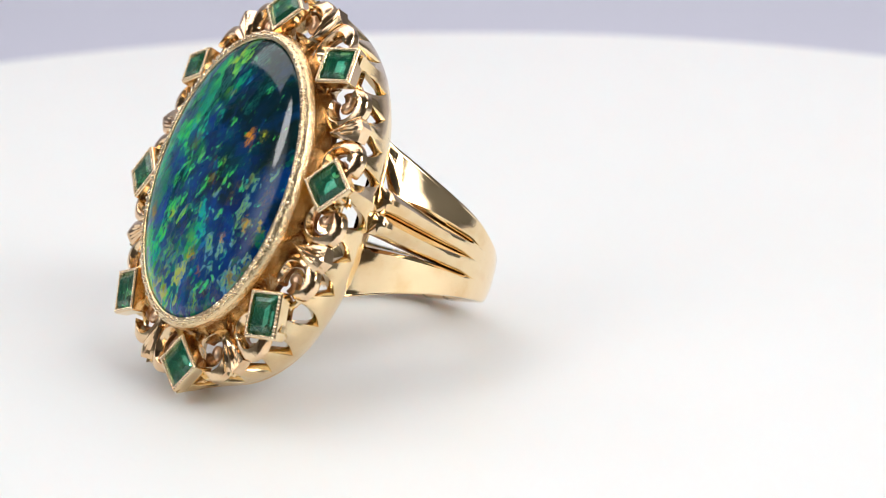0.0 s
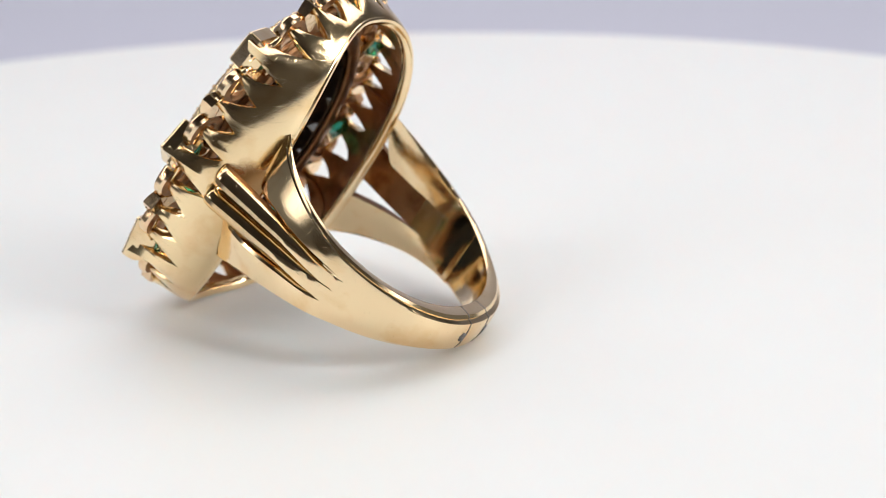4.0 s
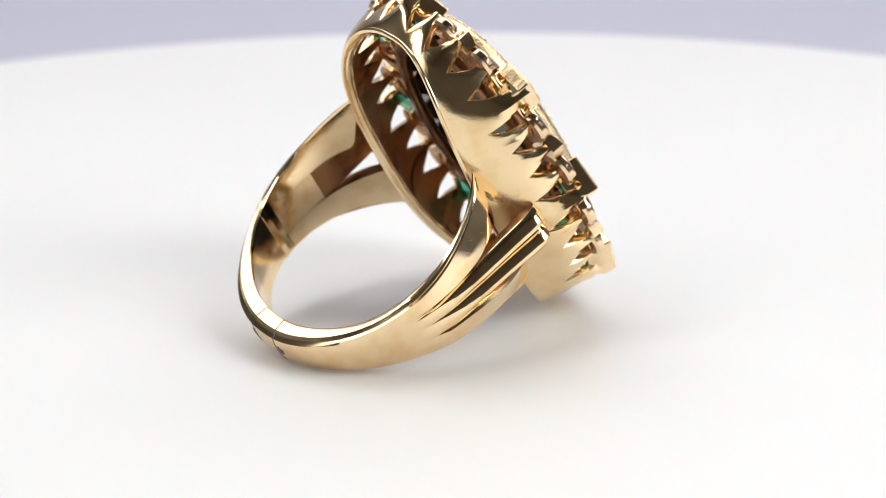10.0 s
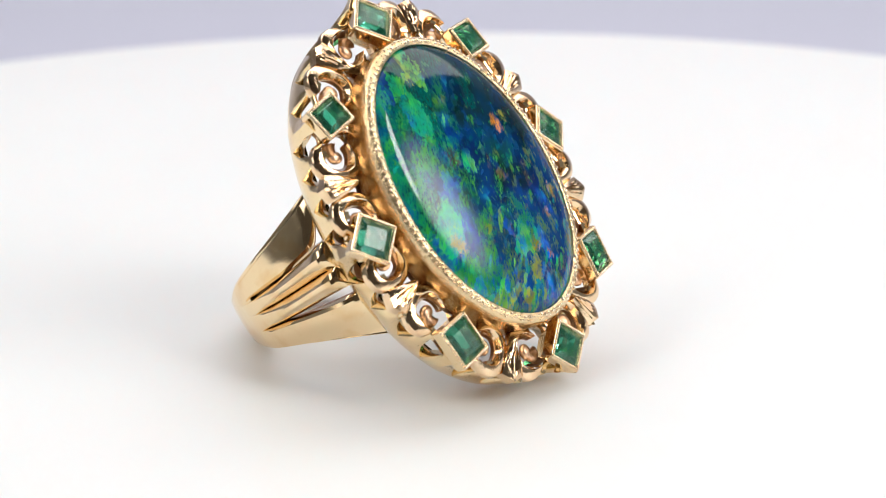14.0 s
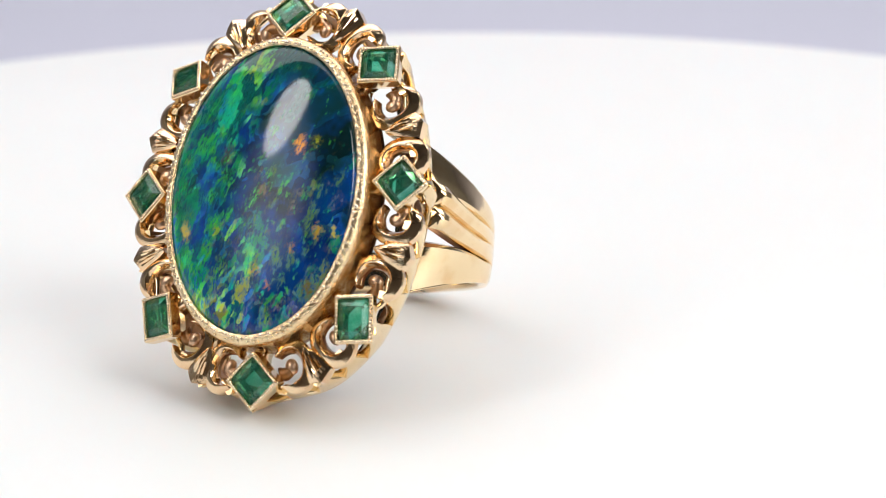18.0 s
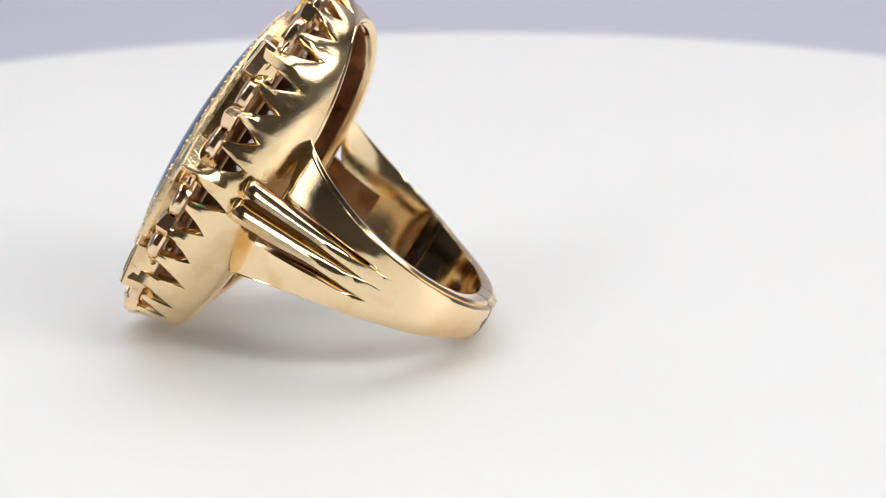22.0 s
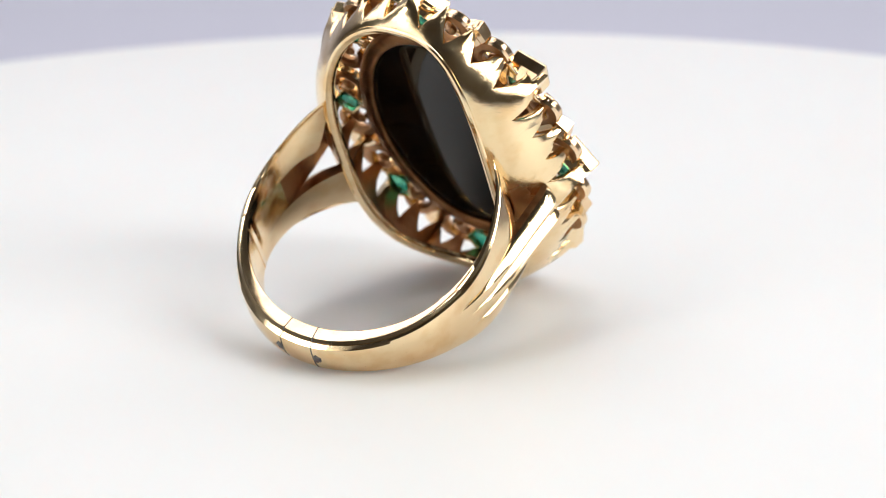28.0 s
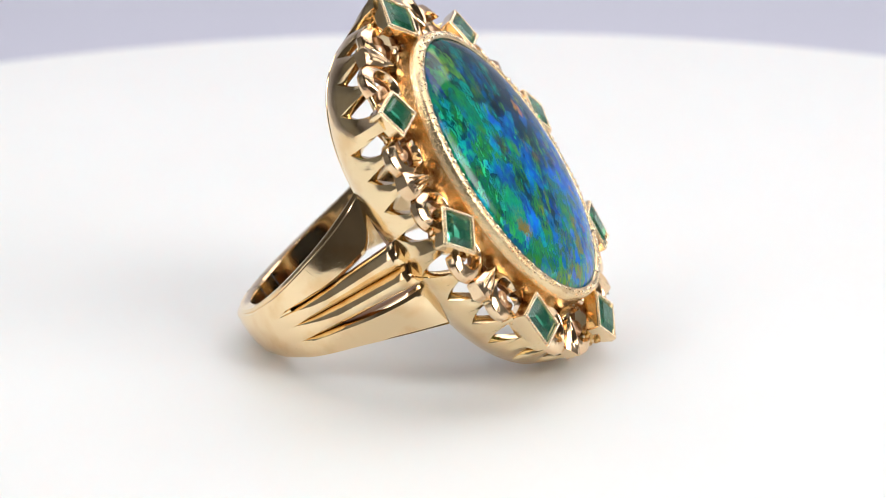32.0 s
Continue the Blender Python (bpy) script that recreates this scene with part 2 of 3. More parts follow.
        fac = maths(nt, "MULTIPLY", maths(nt, "MULTIPLY", shown, feather), most)
        colour = mix(nt, fac, colour, tint)
        own = nt.nodes.new("ShaderNodeCombineColor")
        nt.links.new(maths(nt, "ADD", maths(nt, "MULTIPLY", draw[2], 0.5), 0.25), own.inputs[0])
        nt.links.new(maths(nt, "ADD", maths(nt, "MULTIPLY", draw[1], 0.5), 0.25), own.inputs[1])
        own.inputs[2].default_value = 0.95
        tilt = mix(nt, shown, tilt, mix(nt, 0.55, ramp(nt, pick, LEANS), own.outputs[0]))
    # the few orange flashes
    ragged = noise_of(1.5, 2.2, 60, 6.0, 0.7, 70.0)
    wander = nt.nodes.new("ShaderNodeVectorMath")
    wander.operation = "SCALE"
    wander.inputs[3].default_value = 1.5
    nt.links.new(ragged.outputs["Color"], wander.inputs[0])
    bent = nt.nodes.new("ShaderNodeVectorMath")
    bent.operation = "ADD"
    nt.links.new(v, bent.inputs[0])
    nt.links.new(wander.outputs[0], bent.inputs[1])
    for x, y, r, wide, tint in (
            (3.2, 2.5, 0.8, 0.75, (0.95, 0.36, 0.01)), (4.2, 2.7, 0.55, 1.0, (0.35, 0.36, 0.02)), (-5.2, -3.1, 0.8, 0.9, (0.48, 0.32, 0.02)),
            (4.9, -3.3, 0.6, 0.8, (0.55, 0.32, 0.02)), (5.9, -3.4, 0.5, 0.6, (0.50, 0.40, 0.02)), (3.2, -4.6, 0.45, 0.7, (0.62, 0.30, 0.02)),
            (0.9, -0.6, 0.6, 1.0, (0.16, 0.10, 0.05)), (-2.2, 2.0, 0.9, 1.0, (0.07, 0.03, 0.06)),
            (0.6, -5.9, 0.4, 1.5, (0.45, 0.30, 0.02)), (4.3, -7.0, 0.7, 0.8, (0.22, 0.16, 0.02)), (1.6, -6.8, 0.5, 0.6, (0.35, 0.15, 0.02)), (-2.6, -3.2, 0.5, 0.7, (0.30, 0.45, 0.02))):
        flat = nt.nodes.new("ShaderNodeVectorMath")
        flat.operation = "MULTIPLY"
        flat.inputs[1].default_value = (1 / wide, 0.75, 0)
        nt.links.new(bent.outputs[0], flat.inputs[0])
        d = nt.nodes.new("ShaderNodeVectorMath")
        d.operation = "DISTANCE"
        nt.links.new(flat.outputs[0], d.inputs[0])
        d.inputs[1].default_value = ((x + 0.75) / wide, (y + 0.75) * 0.75, 0)
        edge = nt.nodes.new("ShaderNodeMapRange")
        edge.inputs["From Min"].default_value, edge.inputs["From Max"].default_value = r * 0.95, r * 0.1
        nt.links.new(d.outputs["Value"], edge.inputs["Value"])
        fac = maths(nt, "MULTIPLY", mask(maths(nt, "MULTIPLY", edge.outputs["Result"], feather), 0.15, 0.7), 0.8)
        colour = mix(nt, fac, colour, tint)
        tilt = mix(nt, fac, tilt, (0.64, 0.52, 0.96))
    nt.links.new(colour, p.inputs["Base Color"])
    # each flake lies at a slant of its own and flashes in its turn
    slant = noise_of(0.8, 1.6, 50, 3.0, 0.6, 90.0)
    tilt = mix(nt, 0.15, tilt, slant.outputs["Color"])
    nm = nt.nodes.new("ShaderNodeNormalMap")
    nm.space = "OBJECT"
    nt.links.new(tilt, nm.inputs["Color"])
    nt.links.new(nm.outputs["Normal"], p.inputs["Normal"])
    p.inputs["Metallic"].default_value = 0.62
    p.inputs["Specular IOR Level"].default_value = 0.03
    p.inputs["Sheen Weight"].default_value = 0.2
    p.inputs["Sheen Roughness"].default_value = 0.35
    p.inputs["Sheen Tint"].default_value = (0.05, 0.45, 1.0, 1)
    p.inputs["Roughness"].default_value = 0.45
    p.inputs["Coat Weight"].default_value = 1.0
    p.inputs["Coat Roughness"].default_value = 0.07
    p.inputs["Coat IOR"].default_value = 1.46
    return m


OPAL = opal_stuff()


def plain(name, lo, hi, rough, scale):
    m, nt, p = material(name)
    n = node(nt, "ShaderNodeTexNoise", Scale=scale, Detail=4.0)
    nt.links.new(coords(nt, (1, 1, 1)), n.inputs["Vector"])
    nt.links.new(ramp(nt, n.outputs["Fac"], [(0.3, lo), (0.7, hi)]), p.inputs["Base Color"])
    p.inputs["Roughness"].default_value = rough
    return m


POTCH = plain("black_potch", (0.003, 0.003, 0.003), (0.007, 0.006, 0.007), 0.04, 300.0)
POTCH.node_tree.nodes["Principled BSDF"].inputs["Specular IOR Level"].default_value = 0.3
WHITE = plain("white_acrylic", (0.835, 0.835, 0.825), (0.86, 0.86, 0.855), 0.38, 12.0)
# light spreads within the milky acrylic and softens the shadows on it
milky = WHITE.node_tree.nodes["Principled BSDF"]
milky.inputs["Subsurface Weight"].default_value = 0.7
milky.inputs["Subsurface Radius"].default_value = (1.15, 1.0, 0.95)
milky.inputs["Subsurface Scale"].default_value = 0.004
PAPER = plain("lavender_grey_paper", (0.55, 0.55, 0.65), (0.59, 0.59, 0.69), 0.8, 5.0)
PALE = plain("pale_wall_paint", (0.50, 0.49, 0.47), (0.54, 0.53, 0.50), 0.8, 3.0)
DIM = plain("dim_grey_paint", (0.22, 0.19, 0.155), (0.26, 0.225, 0.185), 0.8, 3.0)

# ---- building helpers; the ring's shapes are in millimetres of its face ----
MM = 0.001
FACE = Matrix((
    (0.67686, 0.30541, -0.66977, -0.008921),
    (-0.72178, 0.45402, -0.52239, -0.005957),
    (0.14454, 0.83701, 0.52775, 0.013474),
    (0, 0, 0, 1)))


def part(name, bm, mat, parent, label="", smooth=True, space=None):
    me = bpy.data.meshes.new(name)
    bmesh.ops.recalc_face_normals(bm, faces=bm.faces)
    bmesh.ops.scale(bm, vec=(MM, MM, MM), verts=bm.verts)
    if smooth:
        for f in bm.faces:
            f.smooth = True
    bm.to_mesh(me)
    bm.free()
    me.materials.append(mat)
    ob = new(name, me)
    ob.parent = parent
    if space is not None:
        ob.matrix_basis = space
    return tagged(ob, label)


def crisp(ob, degrees=35):
    """Hard shading edges above an angle, soft below."""
    ob.data.set_sharp_from_angle(angle=radians(degrees))
    return ob


def bevel(ob, mm, segments=1, degrees=35):
    b = ob.modifiers.new("bevel", "BEVEL")
    b.width, b.segments, b.limit_method, b.angle_limit = mm * MM, segments, "ANGLE", radians(degrees)
    return ob


def loft(bm, rows, round_row=True, round_col=False, caps=False):
    """A skin over rows of points."""
    vs = [[bm.verts.new(p) for p in row] for row in rows]
    n = len(vs[0])
    for i in range(len(vs) if round_col else len(vs) - 1):
        a, b = vs[i], vs[(i + 1) % len(vs)]
        for j in range(n if round_row else n - 1):
            bm.faces.new((a[j], a[(j + 1) % n], b[(j + 1) % n], b[j]))
    if caps:
        bm.faces.new(vs[0][::-1])
        bm.faces.new(vs[-1])
    return vs


def ellipse(a, b, z, n=96):
    return [(a * math.cos(2 * math.pi * k / n), b * math.sin(2 * math.pi * k / n), z) for k in range(n)]


def bead(bm, centre, r, u=6, v=4):
    bmesh.ops.create_uvsphere(bm, u_segments=u, v_segments=v, radius=r, matrix=Matrix.Translation(centre))


def sweep(bm, path, sides, ups, sections):
    """Carry a cross-section (points across, up) along a path."""
    rows = []
    for p, s, u, sec in zip(path, sides, ups, sections):
        p, s, u = Vector(p), Vector(s), Vector(u)
        rows.append([p + s * a + u * b for a, b in sec])
    return loft(bm, rows, True, False, True)


def smoothstep(x):
    x = min(max(x, 0.0), 1.0)
    return x * x * (3 - 2 * x)


# ---- the setting: backdrop, table, room ----
def structure(name, bm, mat, label=""):
    me = bpy.data.meshes.new(name)
    bmesh.ops.recalc_face_normals(bm, faces=bm.faces)
    bm.to_mesh(me)
    bm.free()
    me.materials.append(mat)
    return tagged(new(name, me), label, kind="structure")


def build_room():
    # paper sweep: flat under the turntable, curving up behind it
    bm = bmesh.new()
    line = [(-0.55, -0.045), (0.30, -0.045)]
    line += [(0.30 + 0.25 * math.sin(a), -0.045 + 0.25 * (1 - math.cos(a))) for a in [radians(d) for d in range(6, 91, 6)]]
    line += [(0.55, 0.9)]
    top = [[(x, y, z) for x in (-0.9, 0.9)] for y, z in line]
    loft(bm, top, False)
    ob = structure("backdrop", bm, PAPER, "lavender-grey seamless paper sweep behind the turntable")
    for f in ob.data.polygons:
        f.use_smooth = True
    s = ob.modifiers.new("thickness", "SOLIDIFY")
    s.thickness = 0.002
    # unseen plain walls, ceiling and floor, added to close the place
    w, h, t = 1.3, 1.5, 0.05
    for name, x0, y0, z0, x1, y1, z1 in (
            ("wall_north", -w - t, w, -0.8, w + t, w + t, h), ("wall_south", -w - t, -w - t, -0.8, w + t, -w, h),
            ("wall_east", w, -w, -0.8, w + t, w, h), ("wall_west", -w - t, -w, -0.8, -w, w, h),
            ("floor", -w, -w, -0.8 - t, w, w, -0.8), ("ceiling", -w, -w, h, w, w, h + t)):
        bm = bmesh.new()
        bmesh.ops.create_cube(bm, size=1, matrix=Matrix.Translation(((x0 + x1) / 2, (y0 + y1) / 2, (z0 + z1) / 2)) @ Matrix.Diagonal((x1 - x0, y1 - y0, z1 - z0, 1)))
        # three walls are pale to throw brighter reflections onto the gold
        structure(name, bm, PALE if name in ("wall_east", "wall_west", "wall_north") else DIM, "unseen plain painted studio " + name.split("_")[0])


build_room()


def build_turntable():
    thing = tagged(new("turntable"), "round white acrylic turntable plate that turns slowly", "turntable")
    bm = bmesh.new()
    prof = [(0.01, 0), (60, 0), (96.4, 0), (97.6, -0.12), (98.7, -0.5), (99.6, -1.2), (100.2, -2.2), (100.4, -3.2), (100.3, -6), (99.0, -6.6), (60, -6.6), (0.01, -6.6)]
    loft(bm, [ellipse(r, r, z, 160) for r, z in prof])
    part("plate", bm, WHITE, thing, "glossy white round plate")
    bm = bmesh.new()
    loft(bm, [ellipse(r, r, z, 96) for r, z in ((0.01, -6.7), (52, -6.7), (56, -9), (64, -40), (64, -44.9), (0.01, -44.9))])
    part("base", bm, WHITE, thing, "white motor base")
    return thing


turntable = build_turntable()

# ---- the ring ----
ring = tagged(new("ring"), "yellow gold ring with oval black opal and eight square emeralds", "ring")


# gallery: the bulging pierced wall behind the face
# where the emeralds stand round the oval, in degrees
SEATS = (0.5, 40.5, 89.1, 142.3, 179.4, 221.6, 270.9, 317.9, 360.5)


def seat_angle(k):
    """The angle of a place counted in eighths of the oval."""
    i = int(math.floor(k)) % 8
    f = k - math.floor(k)
    return radians(SEATS[i] + (SEATS[i + 1] - SEATS[i]) * f)


def power(v, e):
    return math.copysign(abs(v) ** e, v)


def flare(k):
    """How far the rim leans out beyond the wall: most at the leaf tips, less at the scroll lobes."""
    f = k - math.floor(k)
    tip = math.exp(-((f - 0.5) / 0.055) ** 2)
    lobe = math.exp(-((f - 0.24) / 0.10) ** 2) + math.exp(-((f - 0.76) / 0.10) ** 2)
    return -0.35 + 0.85 * tip + 0.42 * lobe


def wall_point(k, s):
    phi = seat_angle(k)
    c, sn = math.cos(phi), math.sin(phi)
    zr, zf = -3.8 - 2.7 * (c * c + 0.004) ** 0.75, -0.8
    f = 1 - (1 - min(s / 0.75, 1.0)) ** 1.6
    e = 0.72 + 0.28 * f
    # out to a corner under each emerald
    off = abs((k + 0.5) % 1.0 - 0.5)
    peak = max(0.0, 1 - off / 0.135) * s ** 2
    f += 0.36 * peak
    out = 13.1 + 0.72 * f + 0.78 * sn * sn * peak
    z = zr + (zf + 0.35 * peak - zr) * s ** 1.3
    lean = flare(k) * s ** 5 * (1 - peak)
    return Vector(((7.05 + 3.42 * f) * power(c, e) + lean * c, out * power(sn, e) + lean * sn, z))


def build_gallery():
    """A thick wall, its top cut by bevelled notches that leave rounded prongs."""
    bm = bmesh.new()
    cols = []
    # layers through the wall's thickness: depth below the outside, width and depth of the notch there
    layers = ((0.0, 1.0, 1.0), (0.04, 0.975, 0.98), (0.24, 0.86, 0.885), (0.62, 0.83, 0.84))
    for i in range(32):
        # the openings beside an emerald are larger, and keep clear of its corner
        left, right, depth = {0: (-0.44, 0.80, 3.3), 3: (-0.80, 0.44, 3.3)}.get(i % 4, (-0.76, 0.76, 2.95))
        left, right = left + random.uniform(-0.05, 0.05), right + random.uniform(-0.05, 0.05)
        depth *= random.uniform(0.92, 1.06)
        apex, half = (left + right) / 2, (right - left) / 2
        marks = [None] + [k / 6 for k in range(-6, 7)]
        for m in marks:
            col = []
            for inset, wide, deep in layers:
                u = -1 if m is None else apex + half * wide * math.copysign(math.sin(abs(m) * math.pi / 2) ** 0.85, m)
                phi = (i + 0.5 + u / 2) / 4
                base = wall_point(phi, 0)
                tall = -0.8 - base.z
                cut = 0.0 if m is None else (1 - abs(m)) * deep * min(depth, 0.78 * tall)
                s_top = (1 - cut / tall) ** (1 / 1.3)
                tip = wall_point(phi, s_top)
                ahead, behind = wall_point(phi + 0.004, s_top), wall_point(phi - 0.004, s_top)
                inward = Vector((0, 0, 1)).cross(ahead - behind)
                inward.normalize()
                if inset == 0.0:
                    s_low = 0.95 * (1 - min(3.5, 0.82 * tall) / tall) ** (1 / 1.3)
                    col += [wall_point(phi, s_low * j / 7) for j in range(8)]
                    col += [wall_point(phi, s_low + (s_top - s_low) * j / 5) + inward * (0.0 if m is None else 0.1 * abs(m) * (j / 5) ** 4) for j in range(1, 6)]
                elif inset < 0.5:
                    col.append(tip + inward * (inset + (0.0 if m is None else 0.1 * abs(m))))
                else:
                    for j in range(6, -1, -1):
                        p = wall_point(phi, s_top * j / 6)
                        col.append(p + inward * inset + Vector((0, 0, 0.45 * (1 - j / 6))))
            cols.append(col)
    vs = loft(bm, cols, True, True)
    # the inner shell is unpolished, with its recess shade put into the colour
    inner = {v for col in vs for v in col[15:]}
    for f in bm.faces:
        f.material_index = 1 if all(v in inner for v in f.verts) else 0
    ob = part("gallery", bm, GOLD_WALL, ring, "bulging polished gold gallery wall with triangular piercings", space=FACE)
    ob.data.materials.append(GOLD_RAW_SHADED)
    return crisp(ob, 32)


build_gallery()


def build_rail():
    """The scalloped edge that closes the piercings under the scrolls."""
    rows = []
    n = 384
    for i in range(n):
        k = 8 * i / n
        p, q = wall_point(k, 1.0), wall_point(k + 0.01, 1.0)
        along = (q - p).normalized()
        inward = along.cross(Vector((0, 0, 1))).normalized() * -1
        # tucked away behind each box setting
        tuck = max(0.0, 1 - abs((k + 0.5) % 1.0 - 0.5) / 0.16)
        p = p + inward * (0.10 + 0.9 * tuck) - Vector((0, 0, 0.30 + 0.1 * tuck))
        row = []
        for a, b in ((0.06, 0.0), (0.0, -0.06), (0.0, -0.24), (0.08, -0.36), (0.24, -0.42), (0.38, -0.34), (0.42, -0.1), (0.25, 0.03)):
            row.append(p + inward * a + Vector((0, 0, b)))
        rows.append(row)
    bm = bmesh.new()
    loft(bm, rows, True, True)
    crisp(part("gallery_rail", bm, GOLD, ring, "thin scalloped gold rail over the gallery piercings", True, FACE), 50)


build_rail()


def build_lip():
    """The flat gold edge round the opening at the back."""
    rows = []
    for i in range(160):
        k = i / 20
        p, q = wall_point(k, 0), wall_point(k + 0.01, 0)
        along = (q - p).normalized()
        inward = along.cross(Vector((0, 0, 1))).normalized() * -1
        rows.append([p + inward * a + Vector((0, 0, b)) for a, b in ((-0.1, 0.25), (-0.14, 0.05), (-0.06, -0.07), (0.16, -0.1), (0.22, -0.05), (0.5, 0.05), (0.55, 0.14), (0.55, 0.6), (0.15, 0.65))])
    bm = bmesh.new()
    loft(bm, rows, True, True)
    crisp(part("gallery_lip", bm, GOLD, ring, "flat polished gold rim of the back opening", True, FACE), 40)


build_lip()


def build_bezel():
    prof = [(-0.20, 0.70), (-0.18, 1.10), (-0.08, 1.19), (0.18, 1.15), (0.42, 1.0), (0.54, 0.78), (0.57, 0.4), (0.60, -0.4), (0.66, -1.2), (0.62, -1.7), (0.4, -1.86), (-0.45, -1.84), (-0.57, -1.74), (-0.5, -1.5)]
    bm = bmesh.new()
    loft(bm, [ellipse(7.12 + o, 10.12 + o, z, 128) for o, z in prof], True, True)
    # the collar's underside takes the dark gold, shade included in its colour
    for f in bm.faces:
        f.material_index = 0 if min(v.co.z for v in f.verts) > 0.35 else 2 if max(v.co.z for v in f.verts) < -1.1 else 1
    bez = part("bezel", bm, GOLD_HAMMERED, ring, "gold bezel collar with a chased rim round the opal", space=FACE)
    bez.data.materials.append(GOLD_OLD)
    bez.data.materials.append(GOLD_RAW_SHADED)
    bm = bmesh.new()
    n = 128
    for k in range(n):
        a = 2 * math.pi * k / n
        a += random.uniform(-0.012, 0.012)
        off = random.uniform(-0.05, 0.09)
        bead(bm, ((7.2 + off) * math.cos(a), (10.2 + off) * math.sin(a), 1.12 + random.uniform(-0.05, 0.02)), random.uniform(0.12, 0.21))
    # a finer, more worn row outside it
    for k in range(140):
        a = 2 * math.pi * (k + random.uniform(-0.3, 0.3)) / 140
        off = random.uniform(-0.07, 0.07)
        bead(bm, ((7.46 + off) * math.cos(a), (10.46 + off) * math.sin(a), 1.03), random.uniform(0.07, 0.14))
    tagged(part("milgrain", bm, GOLD_BEADED, bez, "fine beaded gold edge"), kind="stuff")
    bm = bmesh.new()
    rows = [ellipse(6.98, 9.95, 0.6, 128)]
    for k in range(25):
        r = max(0.004, 1 - (k / 24) ** 1.5)
        rows.append(ellipse(6.92 * r, 9.9 * r, 1.0 + 1.42 * (1 - r * r) ** 0.62, 128))
    loft(bm, rows, True, False, True)
    part("opal", bm, OPAL, ring, "oval black opal cabochon with blue, green and orange flashes", space=FACE)
    bm = bmesh.new()
    rows = [ellipse(6.9, 9.9, 0.5, 128), ellipse(6.9, 9.9, -1.5, 128)]
    for k in range(1, 13):
        r = max(0.004, 1 - k / 12)
        rows.append(ellipse(6.8 * r, 9.8 * r, -1.5 - 0.2 * (1 - r * r), 128))
    loft(bm, rows, True, False, True)
    part("opal_back", bm, POTCH, ring, "black polished underside of the opal", space=FACE)


build_bezel()

# centre x, y, turn, half width, half height of each emerald
STONES = ((0.2, 12.6, 43, 1.42, 1.42), (7.3, 8.45, 3, 1.42, 1.32), (9.7, 0.2, 42, 1.38, 1.38), (7.27, -8.8, 2, 1.3, 1.6),
          (0.24, -12.86, 42, 1.42, 1.42), (-7.67, -8.5, 9, 1.28, 1.55), (-9.85, 0.15, 43, 1.4, 1.42), (-7.6, 8.34, 9.5, 1.3, 1.2))


def rect(hx, hy, z, c=0.0):
    if not c:
        return [(hx, hy, z), (-hx, hy, z), (-hx, -hy, z), (hx, -hy, z)]
    return [(hx, hy - c, z), (hx - c, hy, z), (-hx + c, hy, z), (-hx, hy - c, z), (-hx, -hy + c, z), (-hx + c, -hy, z), (hx - c, -hy, z), (hx, -hy + c, z)]


def build_setting(x, y, turn, hx, hy):
    outward = Vector((x / 9.7 ** 2, y / 12.65 ** 2, 0)).normalized()
    lean = Matrix.Rotation(radians(12), 4, Vector((-outward.y, outward.x, 0)))
    at = FACE @ pose(x * MM, y * MM, 0.12 * MM) @ lean @ pose(0, 0, 0, 0, 0, turn)
    bm = bmesh.new()
    rows = [rect(hx - 0.55, hy - 0.55, -1.75, 0.05), rect(hx - 0.30, hy - 0.30, 0.0, 0.05), rect(hx - 0.26, hy - 0.26, 0.1, 0.05), rect(hx - 0.04, hy - 0.04, 0.1, 0.08), rect(hx, hy, 0.02, 0.08),
            rect(hx - 0.02, hy - 0.02, -0.8, 0.08), rect(hx - 0.4, hy - 0.4, -1.8, 0.1)]
    loft(bm, rows, True, True)
    box = part("emerald_setting", bm, GOLD, ring, "square gold box setting with beaded edge", False, at)
    bevel(box, 0.04, 2)
    bm = bmesh.new()
    for ax, ay, bx, by in ((1, 1, -1, 1), (-1, 1, -1, -1), (-1, -1, 1, -1), (1, -1, 1, 1)):
        n = 12
        for k in range(n):
            f = k / n
            bead(bm, ((ax + (bx - ax) * f) * (hx - 0.17), (ay + (by - ay) * f) * (hy - 0.17), 0.11), 0.125, 6, 4)
    tagged(part("milgrain", bm, GOLD_BEADED, box, "fine beaded gold edge"), kind="stuff")
    bm = bmesh.new()
    gx, gy = hx - 0.27, hy - 0.27
    rows = [rect(gx * 0.66, gy * 0.66, -1.78, 0.02), rect(gx * 0.86, gy * 0.86, -1.0, 0.03), rect(gx, gy, -0.12, 0.04), rect(gx, gy, -0.04, 0.04), rect(gx * 0.62, gy * 0.62, 0.30, 0.03)]
    loft(bm, rows, True, False, True)
    part("emerald", bm, EMERALD, box, "square step-cut green emerald", False)


for stone in STONES:
    build_setting(*stone)


def build_strut(x, y):
    """A small gold bar from the bezel to an emerald's inner corner."""
    phi = math.atan2(y / 12.65, x / 9.7)
    inner = Vector((7.3 * math.cos(phi), 10.3 * math.sin(phi), 0))
    outer = Vector((x, y, 0)) - (Vector((x, y, 0)) - inner).normalized() * 1.1
    along = (outer - inner).normalized()
    across = Vector((-along.y, along.x, 0))
    bm = bmesh.new()
    rows = []
    for f, w, z in ((0, 0.62, -0.55), (0.5, 0.34, -0.35), (1, 0.42, -0.25)):
        p = inner.lerp(outer, f)
        rows.append([p + across * a * w + Vector((0, 0, z + b)) for a, b in ((-1, -1.2), (-1, -0.2), (-0.5, 0.0), (0.5, 0.0), (1, -0.2), (1, -1.2))])
    loft(bm, rows, True, False, True)
    part("strut", bm, GOLD_CHASED, ring, "short gold bar between bezel and box setting", True, FACE)


